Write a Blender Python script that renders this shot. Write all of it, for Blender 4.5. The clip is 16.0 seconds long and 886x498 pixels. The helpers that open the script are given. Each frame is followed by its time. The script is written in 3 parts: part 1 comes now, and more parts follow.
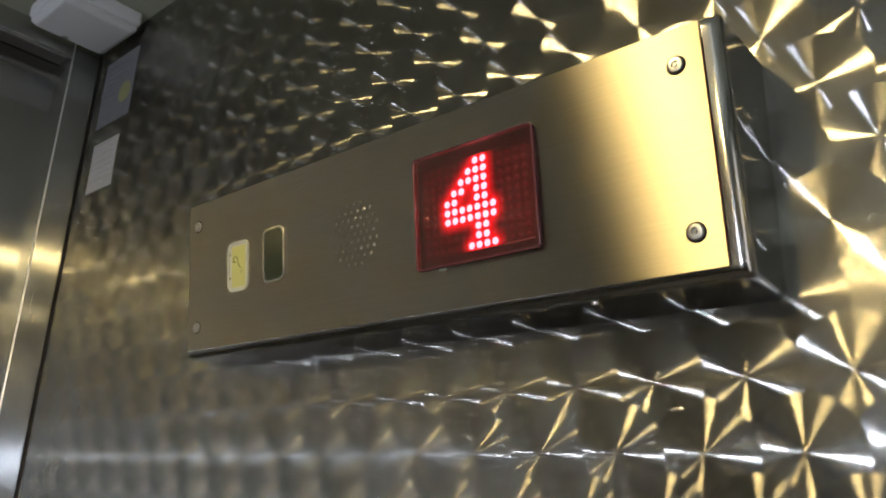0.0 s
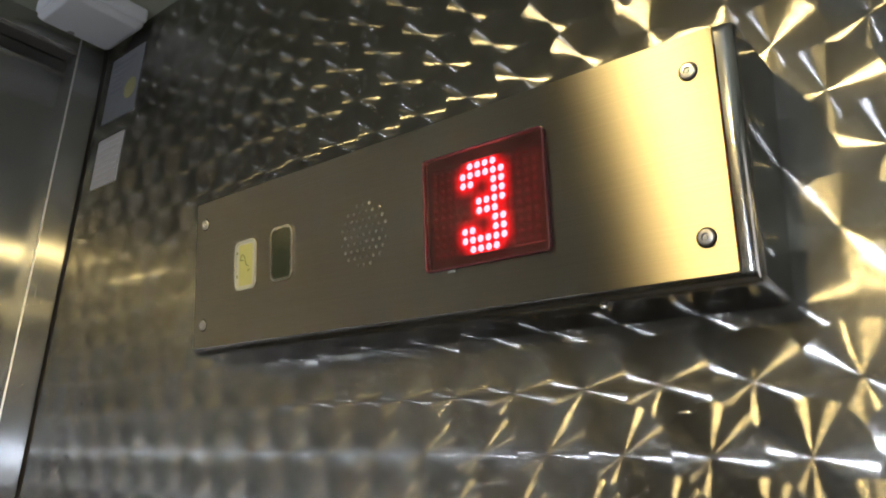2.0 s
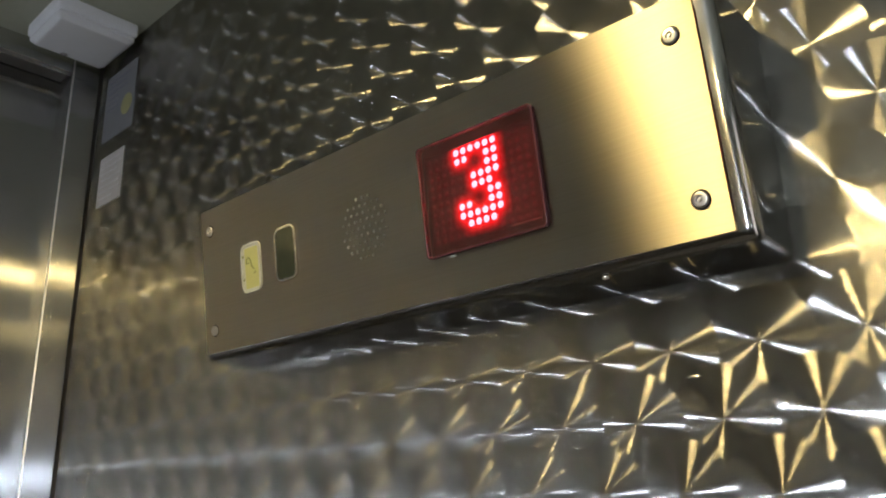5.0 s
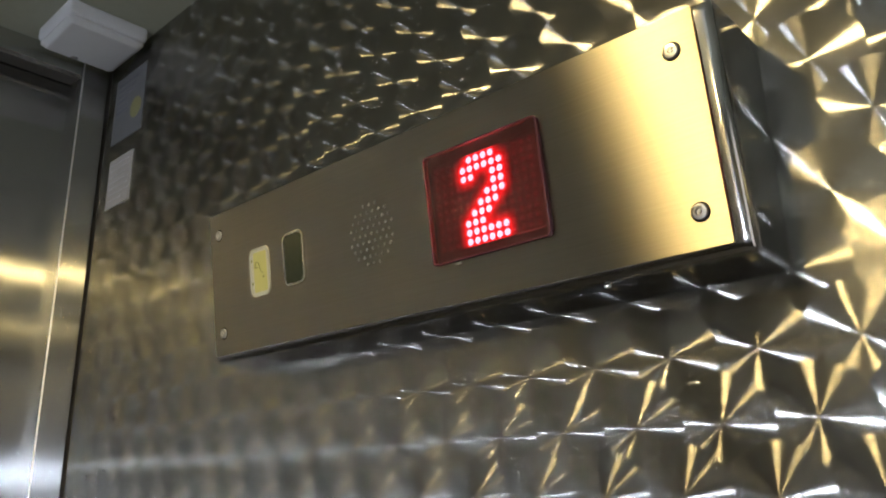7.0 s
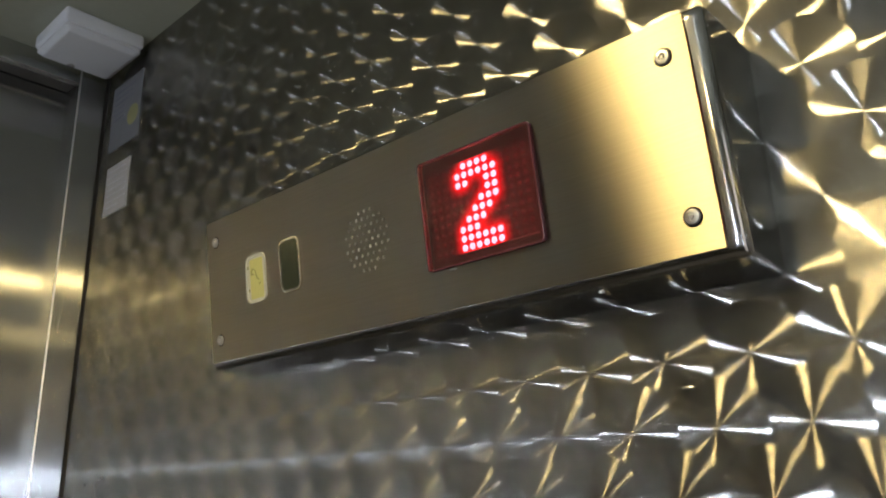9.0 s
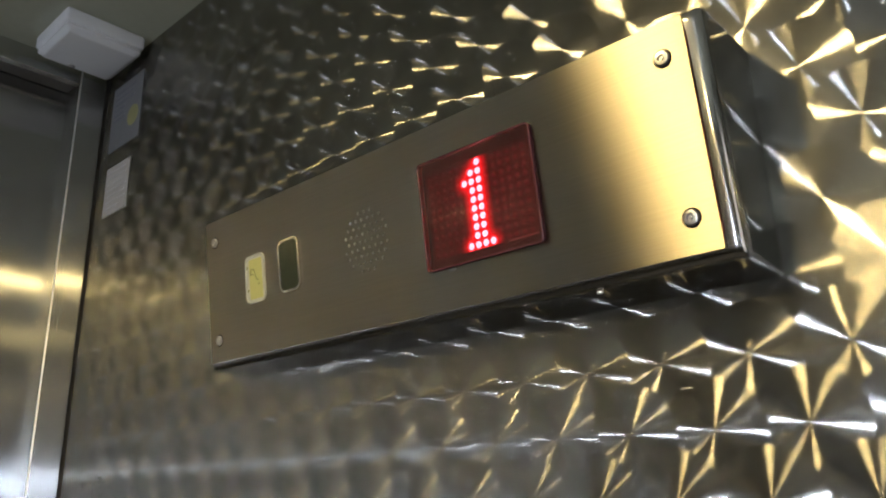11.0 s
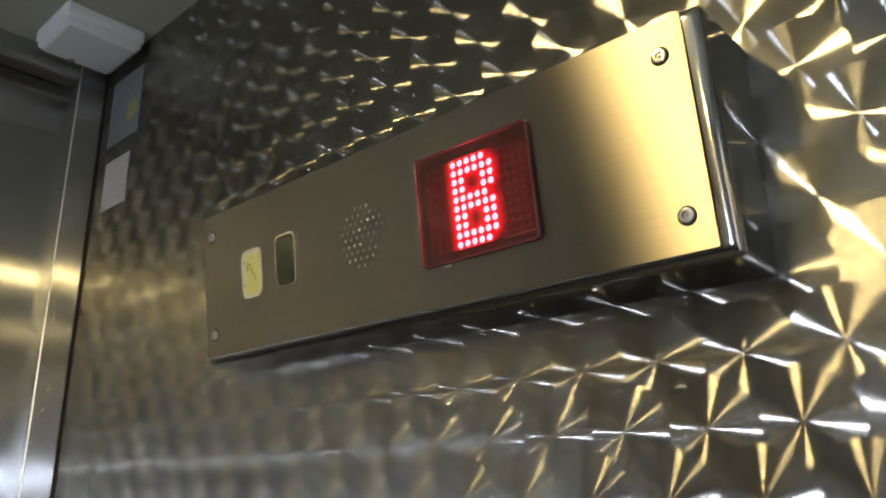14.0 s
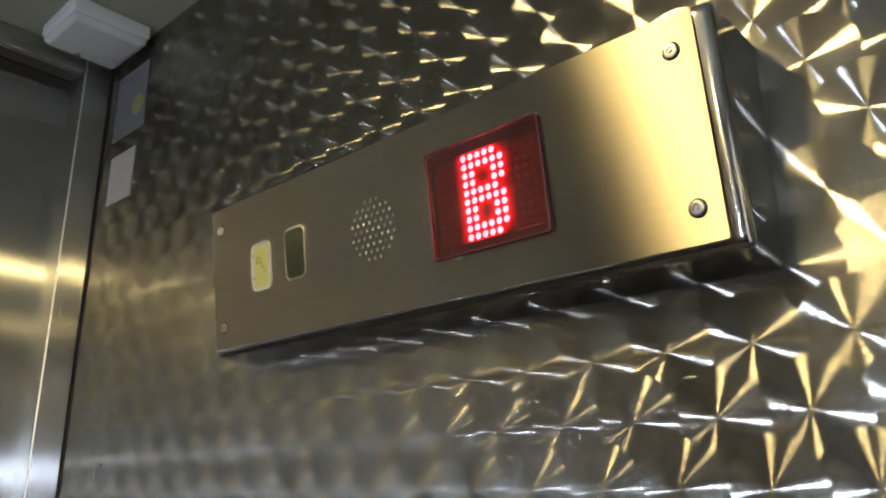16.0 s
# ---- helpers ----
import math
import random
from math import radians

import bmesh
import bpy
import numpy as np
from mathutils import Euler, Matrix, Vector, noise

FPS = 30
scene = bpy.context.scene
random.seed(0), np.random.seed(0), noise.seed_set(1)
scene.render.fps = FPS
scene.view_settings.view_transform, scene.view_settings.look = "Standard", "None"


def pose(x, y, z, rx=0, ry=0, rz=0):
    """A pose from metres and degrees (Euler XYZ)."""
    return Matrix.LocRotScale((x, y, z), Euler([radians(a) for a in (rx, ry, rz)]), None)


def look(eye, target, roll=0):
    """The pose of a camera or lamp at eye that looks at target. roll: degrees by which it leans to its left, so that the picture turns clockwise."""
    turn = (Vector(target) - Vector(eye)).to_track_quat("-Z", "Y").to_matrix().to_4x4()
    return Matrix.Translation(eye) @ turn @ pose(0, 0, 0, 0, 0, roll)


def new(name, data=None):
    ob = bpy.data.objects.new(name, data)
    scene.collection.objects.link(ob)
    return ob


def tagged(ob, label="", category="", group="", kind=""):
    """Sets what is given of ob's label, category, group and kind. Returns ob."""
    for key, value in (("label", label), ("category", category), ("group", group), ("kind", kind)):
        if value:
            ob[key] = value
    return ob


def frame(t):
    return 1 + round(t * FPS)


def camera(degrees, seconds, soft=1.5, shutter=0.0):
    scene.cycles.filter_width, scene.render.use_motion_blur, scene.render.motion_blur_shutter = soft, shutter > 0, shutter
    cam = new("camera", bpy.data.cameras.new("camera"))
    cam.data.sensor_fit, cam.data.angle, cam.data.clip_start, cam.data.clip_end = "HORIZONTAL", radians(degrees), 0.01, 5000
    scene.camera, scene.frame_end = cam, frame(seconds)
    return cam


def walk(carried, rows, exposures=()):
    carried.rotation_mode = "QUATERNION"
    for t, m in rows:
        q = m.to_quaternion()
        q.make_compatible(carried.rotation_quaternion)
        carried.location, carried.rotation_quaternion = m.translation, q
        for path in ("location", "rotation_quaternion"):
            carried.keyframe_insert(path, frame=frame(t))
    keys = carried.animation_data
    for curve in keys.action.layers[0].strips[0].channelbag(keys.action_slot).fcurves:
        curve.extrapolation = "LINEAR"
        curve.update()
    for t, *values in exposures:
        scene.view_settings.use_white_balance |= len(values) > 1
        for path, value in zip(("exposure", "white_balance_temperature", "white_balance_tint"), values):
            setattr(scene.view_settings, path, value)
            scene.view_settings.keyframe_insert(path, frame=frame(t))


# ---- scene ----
cam = camera(60.6, 16.0, 2.0)
PATH = [
    (0, (0.51, -0.351, -0.117), (-0.741, 1.086, 0.492), 2.1),
    (0.5, (0.511, -0.354, -0.116), (-0.739, 1.084, 0.492), 2.0),
    (1, (0.509, -0.357, -0.116), (-0.739, 1.083, 0.493), 2.3),
    (1.5, (0.508, -0.357, -0.116), (-0.74, 1.082, 0.494), 2.5),
    (2, (0.507, -0.357, -0.116), (-0.741, 1.084, 0.488), 2.7),
    (2.5, (0.51, -0.356, -0.118), (-0.737, 1.087, 0.484), 2.3),
    (3, (0.509, -0.359, -0.12), (-0.739, 1.087, 0.475), 2.5),
    (3.5, (0.509, -0.357, -0.119), (-0.747, 1.083, 0.471), 1.0),
    (4, (0.51, -0.352, -0.121), (-0.754, 1.082, 0.467), -1.2),
    (6.5, (0.517, -0.36, -0.12), (-0.766, 1.059, 0.465), -1.6),
    (7, (0.519, -0.362, -0.119), (-0.765, 1.057, 0.465), -1.3),
    (7.5, (0.521, -0.359, -0.12), (-0.763, 1.057, 0.468), -1.5),
    (8, (0.522, -0.36, -0.119), (-0.761, 1.057, 0.469), -1.6),
    (8.5, (0.523, -0.362, -0.119), (-0.758, 1.055, 0.474), -1.6),
    (9, (0.522, -0.361, -0.118), (-0.759, 1.056, 0.475), -1.7),
    (11.5, (0.522, -0.361, -0.12), (-0.755, 1.055, 0.482), -1.4),
    (12, (0.524, -0.361, -0.12), (-0.755, 1.055, 0.481), -1.3),
    (12.5, (0.526, -0.363, -0.119), (-0.753, 1.054, 0.479), -1.2),
    (13, (0.527, -0.365, -0.118), (-0.751, 1.052, 0.481), -1.2),
    (13.5, (0.524, -0.363, -0.119), (-0.755, 1.054, 0.479), -1.1),
    (14, (0.523, -0.359, -0.122), (-0.754, 1.058, 0.48), -0.8),
    (14.5, (0.524, -0.358, -0.124), (-0.752, 1.06, 0.477), -0.8),
    (15, (0.525, -0.36, -0.124), (-0.751, 1.06, 0.473), -0.8),
    (15.5, (0.524, -0.365, -0.124), (-0.751, 1.056, 0.471), -0.7),
    (16, (0.52, -0.367, -0.126), (-0.754, 1.055, 0.469), -0.7),
]
walk(cam, [(t, look(eye, target, roll)) for t, eye, target, roll in PATH])

# ---- light and exposure ----
scene.view_settings.exposure = 0.2
world = bpy.data.worlds.new("world")
world.use_nodes = True
world.node_tree.nodes["Background"].inputs["Color"].default_value = (0.02, 0.02, 0.02, 1)
world.node_tree.nodes["Background"].inputs["Strength"].default_value = 0.2
scene.world = world

WARM = (1.0, 0.768, 0.33)
COOL = (0.76, 0.85, 1.0)
LAMP_STRENGTH = 136.0
PANEL_STRENGTH = 460.0
FILL_STRENGTH = 0.52
# ceiling spotlights: x, y
SPOTS = [(0.215, -0.45), (0.215, -1.27)]

# ---- plan (metres; the panelled wall is y = 0, z = 0 lies 1.75 m over the floor) ----
CEIL, FLOOR = 0.405, -1.75
FRONT, BACK, FAR = -0.382, 1.25, -1.72
TILT = radians(7.342)
PITCH, ROWS, DISC = 0.0442, 0.0337, 0.0256
DISC_X, DISC_Z = 0.4115, -0.0962


# ---- materials ----
class Nodes:
    """A short way to write shader nodes."""

    def __init__(self, name):
        self.mat = bpy.data.materials.new(name)
        self.mat.use_nodes = True
        self.tree = self.mat.node_tree
        self.bsdf = self.tree.nodes["Principled BSDF"]
        self.out = self.tree.nodes["Material Output"]

    def node(self, kind, **inputs):
        n = self.tree.nodes.new(kind)
        for key, value in inputs.items():
            self.put(n.inputs[key.replace("_", " ")], value)
        return n

    def put(self, socket, value):
        if isinstance(value, bpy.types.NodeSocket):
            self.tree.links.new(value, socket)
        else:
            socket.default_value = value

    def set(self, **inputs):
        for key, value in inputs.items():
            self.put(self.bsdf.inputs[key.replace("_", " ")], value)

    def math(self, op, a, b=0.0, c=0.0):
        n = self.tree.nodes.new("ShaderNodeMath")
        n.operation = op
        for s, v in zip(n.inputs, (a, b, c)):
            self.put(s, v)
        return n.outputs[0]

    def mix(self, f, a, b):
        """a where f is 0, b where it is 1, for numbers."""
        return self.math("MULTIPLY_ADD", self.math("SUBTRACT", b, a), f, a)

    def ramp(self, fac, *stops):
        n = self.tree.nodes.new("ShaderNodeValToRGB")
        e = n.color_ramp.elements
        while len(e) < len(stops):
            e.new(0.5)
        for el, (p, c) in zip(e, stops):
            el.position, el.color = p, (*c, 1) if len(c) == 3 else c
        self.put(n.inputs["Fac"], fac)
        return n.outputs["Color"]

    def noise(self, vector, scale, detail=3.0, rough=0.5):
        n = self.node("ShaderNodeTexNoise", Scale=scale, Detail=detail, Roughness=rough)
        if vector is not None:
            self.put(n.inputs["Vector"], vector)
        return n.outputs["Fac"]

    def place(self, sx=1.0, sy=1.0, sz=1.0):
        """The place in the world, stretched."""
        g = self.node("ShaderNodeNewGeometry")
        m = self.node("ShaderNodeVectorMath")
        m.operation = "MULTIPLY"
        self.put(m.inputs[0], g.outputs["Position"])
        m.inputs[1].default_value = (sx, sy, sz)
        return m.outputs[0]

    def local(self, sx=1.0, sy=1.0, sz=1.0):
        g = self.node("ShaderNodeTexCoord")
        m = self.node("ShaderNodeVectorMath")
        m.operation = "MULTIPLY"
        self.put(m.inputs[0], g.outputs["Object"])
        m.inputs[1].default_value = (sx, sy, sz)
        return m.outputs[0]

    def bump(self, height, strength, distance):
        n = self.node("ShaderNodeBump", Strength=strength, Distance=distance, Height=height)
        return n.outputs["Normal"]

    def scratched(self, colour, tangent, lobes, gain=1.0, normal=None, share=0.5):
        """Bare metal with parallel scratches: it spreads light widely along the tangent, over the scratches, and little across.
        lobes: distribution, wide and narrow slope of each; share: the second's part."""
        made = []
        for kind, wide, narrow in lobes:
            n = self.node("ShaderNodeBsdfAnisotropic", Color=colour, Roughness=self.math("MULTIPLY", gain, (wide * narrow) ** 0.25), Anisotropy=math.sqrt(narrow / wide) - 1.0, Tangent=tangent)
            n.distribution = kind
            if normal is not None:
                self.put(n.inputs["Normal"], normal)
            made.append(n.outputs[0])
        out = made[0]
        if len(made) > 1:
            m = self.node("ShaderNodeMixShader", Fac=share)
            self.tree.links.new(made[0], m.inputs[1])
            self.tree.links.new(made[1], m.inputs[2])
            out = m.outputs[0]
        self.tree.links.new(out, self.out.inputs["Surface"])

    def xyz(self, x, y, z):
        n = self.node("ShaderNodeCombineXYZ", X=x, Y=y, Z=z)
        return n.outputs[0]


STEEL = (0.58, 0.57, 0.55)


def turned_steel():
    """Engine-turned stainless sheet: overlapping discs of circular scratches, in staggered rows."""
    k = Nodes("engine_turned_steel")
    g = k.node("ShaderNodeNewGeometry")
    p = k.node("ShaderNodeSeparateXYZ", Vector=g.outputs["Position"])
    wob = k.noise(k.place(3, 3, 3), 1.0, 1.0)
    x = k.math("DIVIDE", k.math("SUBTRACT", p.outputs["X"], DISC_X), PITCH)
    z = k.math("DIVIDE", k.math("SUBTRACT", p.outputs["Z"], DISC_Z), ROWS)
    low = k.math("FLOOR", z)
    found = []
    for row in (low, k.math("ADD", low, 1.0)):
        shift = k.math("MULTIPLY", k.math("FLOORED_MODULO", row, 2.0), 0.5)
        left = k.math("FLOOR", k.math("SUBTRACT", x, shift))
        for col in (left, k.math("ADD", left, 1.0)):
            ident = k.xyz(col, row, 3.7)
            rnd = k.node("ShaderNodeTexWhiteNoise", Vector=ident)
            jit = k.node("ShaderNodeSeparateColor", Color=rnd.outputs["Color"])
            jx = k.math("MULTIPLY", k.math("SUBTRACT", jit.outputs[0], 0.5), 0.0016)
            jz = k.math("MULTIPLY", k.math("SUBTRACT", jit.outputs[1], 0.5), 0.0012)
            dx = k.math("ADD", k.math("MULTIPLY", k.math("SUBTRACT", x, k.math("ADD", col, shift)), PITCH), jx)
            dz = k.math("ADD", k.math("MULTIPLY", k.math("SUBTRACT", z, row), ROWS), jz)
            r = k.math("SQRT", k.math("ADD", k.math("MULTIPLY", dx, dx), k.math("MULTIPLY", dz, dz)))
            inside = k.math("LESS_THAN", r, DISC)
            found.append((inside, dx, dz, r, rnd.outputs["Value"]))
    _, dx, dz, r, ident = found[3]
    for inside, ax, az, ar, ai in (found[2], found[1], found[0]):
        dx, dz, r, ident = k.mix(inside, dx, ax), k.mix(inside, dz, az), k.mix(inside, r, ar), k.mix(inside, ident, ai)
    tangent = k.node("ShaderNodeVectorMath")
    tangent.operation = "NORMALIZE"
    k.put(tangent.inputs[0], k.xyz(dx, 0.0, dz))
    # rings: fine scratches at each radius, other ones on each disc
    ring = k.noise(k.xyz(k.math("MULTIPLY", r, 2900.0), k.math("MULTIPLY", ident, 97.0), 0.0), 1.0, 2.0, 0.7)
    broad = k.noise(k.xyz(k.math("MULTIPLY", r, 330.0), k.math("MULTIPLY", ident, 61.0), 5.0), 1.0, 1.0)
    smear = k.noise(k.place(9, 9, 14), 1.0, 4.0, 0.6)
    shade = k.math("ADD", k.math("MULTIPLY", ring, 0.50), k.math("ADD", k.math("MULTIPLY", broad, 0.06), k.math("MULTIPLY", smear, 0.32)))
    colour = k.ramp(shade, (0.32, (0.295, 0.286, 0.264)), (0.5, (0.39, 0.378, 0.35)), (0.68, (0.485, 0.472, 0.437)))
    # each disc dishes the sheet a little; the sheet itself is not quite flat
    h = k.math("MULTIPLY", wob, 0.9)
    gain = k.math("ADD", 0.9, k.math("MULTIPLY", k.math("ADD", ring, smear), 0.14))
    k.scratched(colour, tangent.outputs[0], (("MULTI_GGX", 0.25, 0.0062), ("MULTI_GGX", 0.085, 0.05)), gain, k.bump(h, 0.35, 0.004), 0.16)
    return k.mat


def brushed_steel(name, across, stretch, wide, narrow, colour=STEEL, kind="BECKMANN"):
    """Brushed stainless: across is the way over the scratches, stretch the scale of the streaks."""
    k = Nodes(name)
    streak = k.noise(k.place(*stretch), 1.0, 4.0, 0.65)
    cloud = k.noise(k.place(14, 14, 14), 1.0, 3.0)
    f = k.math("ADD", k.math("MULTIPLY", streak, 0.7), k.math("MULTIPLY", cloud, 0.3))
    dark, light = [c * 0.93 for c in colour], [min(1, c * 1.065) for c in colour]
    k.scratched(k.ramp(f, (0.3, dark), (0.7, light)), k.xyz(*across), ((kind, wide, narrow),), k.math("ADD", 0.92, k.math("MULTIPLY", f, 0.16)), k.bump(streak, 0.014, 0.0003))
    return k.mat


def polished_steel(name="polished_steel", rough=0.05, colour=(0.60, 0.595, 0.585)):
    k = Nodes(name)
    smear = k.noise(k.place(30, 30, 50), 1.0, 4.0, 0.6)
    k.set(Base_Color=(*colour, 1), Metallic=1.0, Roughness=k.math("ADD", rough - 0.03, k.math("MULTIPLY", smear, 0.08)))
    return k.mat


def plain(name, colour, rough=0.5, spread=0.12, scale=40.0, bump=0.05, **more):
    """Paint, plastic or paper with a faint mottling at two scales."""
    k = Nodes(name)
    a, b = k.noise(k.local(scale, scale, scale), 1.0, 4.0), k.noise(k.local(scale * 12, scale * 12, scale * 12), 1.0, 2.0)
    f = k.math("ADD", k.math("MULTIPLY", a, 0.65), k.math("MULTIPLY", b, 0.35))
    k.set(Base_Color=k.ramp(f, (0.3, [c * (1 - spread) for c in colour]), (0.7, [min(1, c * (1 + spread)) for c in colour])),
          Roughness=k.math("ADD", rough - 0.05, k.math("MULTIPLY", a, 0.1)), Normal=k.bump(b, bump, 0.0005), **more)
    return k.mat


def glowing(name, colour, strength):
    k = Nodes(name)
    k.set(Base_Color=(0.1, 0.1, 0.1, 1), Emission_Color=(*colour, 1), Emission_Strength=strength)
    return k.mat


def red_pane():
    """Thin red acrylic: lets tinted light through, with a glossy, slightly dusty face."""
    k = Nodes("red_acrylic_pane")
    tint = k.node("ShaderNodeBsdfTransparent", Color=(0.86, 0.42, 0.43, 1))
    gloss = k.node("ShaderNodeBsdfGlossy", Color=(0.7, 0.7, 0.7, 1), Roughness=0.03)
    fres = k.node("ShaderNodeFresnel", IOR=1.2)
    mixed = k.node("ShaderNodeMixShader", Fac=fres.outputs[0])
    k.tree.links.new(tint.outputs[0], mixed.inputs[1])
    k.tree.links.new(gloss.outputs[0], mixed.inputs[2])
    dust = k.node("ShaderNodeBsdfDiffuse", Color=(0.72, 0.56, 0.62, 1))
    smear = k.noise(k.place(60, 60, 60), 1.0, 4.0, 0.6)
    dusty = k.node("ShaderNodeMixShader", Fac=k.math("MULTIPLY", smear, 0.06))
    k.tree.links.new(mixed.outputs[0], dusty.inputs[1])
    k.tree.links.new(dust.outputs[0], dusty.inputs[2])
    k.tree.links.new(dusty.outputs[0], k.out.inputs["Surface"])
    return k.mat


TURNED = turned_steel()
UP = (0.0, -math.sin(TILT), math.cos(TILT))
PLATE = brushed_steel("brushed_plate", UP, (14, 1500, 1500), 0.50, 0.060, (0.46, 0.412, 0.328))
DOOR = brushed_steel("brushed_door", (0, 1, 0), (700, 700, 14), 0.50, 0.009, (0.60, 0.60, 0.59), "GGX")
JAMB = brushed_steel("brushed_jamb", (0, 1, 0), (900, 900, 18), 0.50, 0.010, (0.64, 0.64, 0.63), "GGX")
POLISHED = polished_steel()
# same sheet as the body, coloured brighter for the reflections on its folds
FOLD = polished_steel("satin_fold", 0.12, (0.74, 0.73, 0.71))
SCREW = polished_steel("screw_steel", 0.28, (0.66, 0.65, 0.64))
# paler than the jamb: carries the highlight along its edge in the colour
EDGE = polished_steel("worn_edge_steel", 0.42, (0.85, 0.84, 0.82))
RIM = polished_steel("satin_rim", 0.22, (0.72, 0.71, 0.68))
CREAM = plain("cream_ceiling_paint", (0.43, 0.445, 0.36), 0.55, 0.06, 9.0)
# the corner joint's colour, also the painted shade over the door
JOINT = plain("grey_brown_sealant", (0.085, 0.078, 0.07), 0.6)
DARK = plain("dark_rubber", (0.02, 0.02, 0.02), 0.7)
FLOORING = plain("grey_speckled_flooring", (0.10, 0.10, 0.105), 0.6, 0.3, 30.0)
PLASTIC = plain("white_plastic", (0.78, 0.80, 0.86), 0.42, 0.03, 25.0, 0.02)
PAPER = plain("white_paper", (0.46, 0.45, 0.46), 0.6, 0.05, 30.0)
NOTICE = plain("grey_blue_notice", (0.18, 0.185, 0.205), 0.4, 0.12, 60.0)
INK = plain("grey_ink", (0.52, 0.52, 0.55), 0.6)
SOOT = plain("dark_smudge", (0.10, 0.10, 0.10), 0.7)
FADED = plain("faded_ink", (0.19, 0.19, 0.23), 0.6)
YELLOW = plain("yellow_print", (0.34, 0.32, 0.15), 0.5)
LENS = plain("grey_lens_plastic", (0.36, 0.36, 0.38), 0.25)
LABEL = plain("yellow_label", (0.46, 0.46, 0.17), 0.35, 0.06, 90.0)
LABEL_WHITE = plain("white_label_rim", (0.47, 0.48, 0.44), 0.3, 0.05, 90.0)
PEN = plain("dark_pen", (0.20, 0.21, 0.07), 0.6)
SMOKED = plain("dark_green_window", (0.030, 0.036, 0.026), 0.12, 0.15, 40.0, 0.0)
HOLE = plain("dark_hole", (0.012, 0.012, 0.012), 0.8)
BOARD = plain("red_black_board", (0.030, 0.009, 0.020), 0.6, 0.15, 200.0)
MASK = plain("dark_red_mask", (0.012, 0.004, 0.008), 0.3, 0.15, 100.0)
LED_OFF = plain("unlit_led", (0.100, 0.028, 0.058), 0.5, 0.1, 300.0)
LED_ON = glowing("lit_led", (1.0, 0.20, 0.26), 22.0)
RED_FRAME = plain("red_acrylic_rim", (0.11, 0.036, 0.048), 0.22, 0.1, 60.0, 0.0)


def led_glow():
    """Lens bloom round a lit dot, drawn as an added glowing disc: brightest next to the dot."""
    k = Nodes("lit_led_surround")
    uv = k.node("ShaderNodeUVMap")
    uv.uv_map = "round"
    p = k.node("ShaderNodeSeparateXYZ", Vector=uv.outputs[0])
    r = k.math("SQRT", k.math("ADD", k.math("MULTIPLY", p.outputs["X"], p.outputs["X"]), k.math("MULTIPLY", p.outputs["Y"], p.outputs["Y"])))
    fall = k.math("POWER", k.math("MAXIMUM", k.math("SUBTRACT", 1.0, r), 0.0), 3.2)
    clear = k.node("ShaderNodeBsdfTransparent", Color=(1, 1, 1, 1))
    shine = k.node("ShaderNodeEmission", Color=(1.0, 0.010, 0.035, 1), Strength=k.math("MULTIPLY", fall, 2.3))
    both = k.node("ShaderNodeAddShader")
    k.tree.links.new(clear.outputs[0], both.inputs[0])
    k.tree.links.new(shine.outputs[0], both.inputs[1])
    k.tree.links.new(both.outputs[0], k.out.inputs["Surface"])
    return k.mat


DOT, DOT_X, DOT_Z, DOT_Y = 0.00534, 0.2307, 0.0650, 0.0039
LED_GLOW = led_glow()
PANE = red_pane()
LAMP = glowing("warm_lamp_face", WARM, LAMP_STRENGTH)
COLD = glowing("cool_lit_face", COOL, PANEL_STRENGTH)
FILL_GLOW = glowing("lit_frosted_glass", (0.98, 0.93, 0.90), FILL_STRENGTH)


# ---- building helpers ----
def part(name, bm, material, parent=None, label="", smooth=False):
    mesh = bpy.data.meshes.new(name)
    bmesh.ops.recalc_face_normals(bm, faces=bm.faces[:])
    for f in bm.faces:
        f.smooth = smooth
    bm.to_mesh(mesh)
    bm.free()
    mesh.materials.append(material)
    ob = new(name, mesh)
    ob.parent = parent
    if label:
        tagged(ob, label)
    return ob


def shared(name, mesh, parent, m):
    ob = new(name, mesh)
    ob.parent, ob.matrix_basis = parent, m
    return ob


def box(x0, x1, y0, y1, z0, z1, bevel=0.0, seg=2):
    bm = bmesh.new()
    bmesh.ops.create_cube(bm, size=1.0, matrix=Matrix.Translation(((x0 + x1) / 2, (y0 + y1) / 2, (z0 + z1) / 2)) @ Matrix.Diagonal((abs(x1 - x0), abs(y1 - y0), abs(z1 - z0), 1)))
    if bevel:
        bmesh.ops.bevel(bm, geom=bm.edges[:], offset=bevel, segments=seg, profile=0.5, affect="EDGES")
    return bm


def rounded(x0, x1, z0, z1, r, seg=5):
    """Corner points of a rounded rectangle in x, z."""
    pts = []
    for cx, cz, a in ((x1 - r, z1 - r, 0), (x0 + r, z1 - r, 90), (x0 + r, z0 + r, 180), (x1 - r, z0 + r, 270)):
        pts += [(cx + r * math.cos(radians(a + 90 * i / seg)), cz + r * math.sin(radians(a + 90 * i / seg))) for i in range(seg + 1)]
    return pts


def circle(cx, cz, r, n=12):
    return [(cx + r * math.cos(2 * math.pi * i / n), cz + r * math.sin(2 * math.pi * i / n)) for i in range(n)]


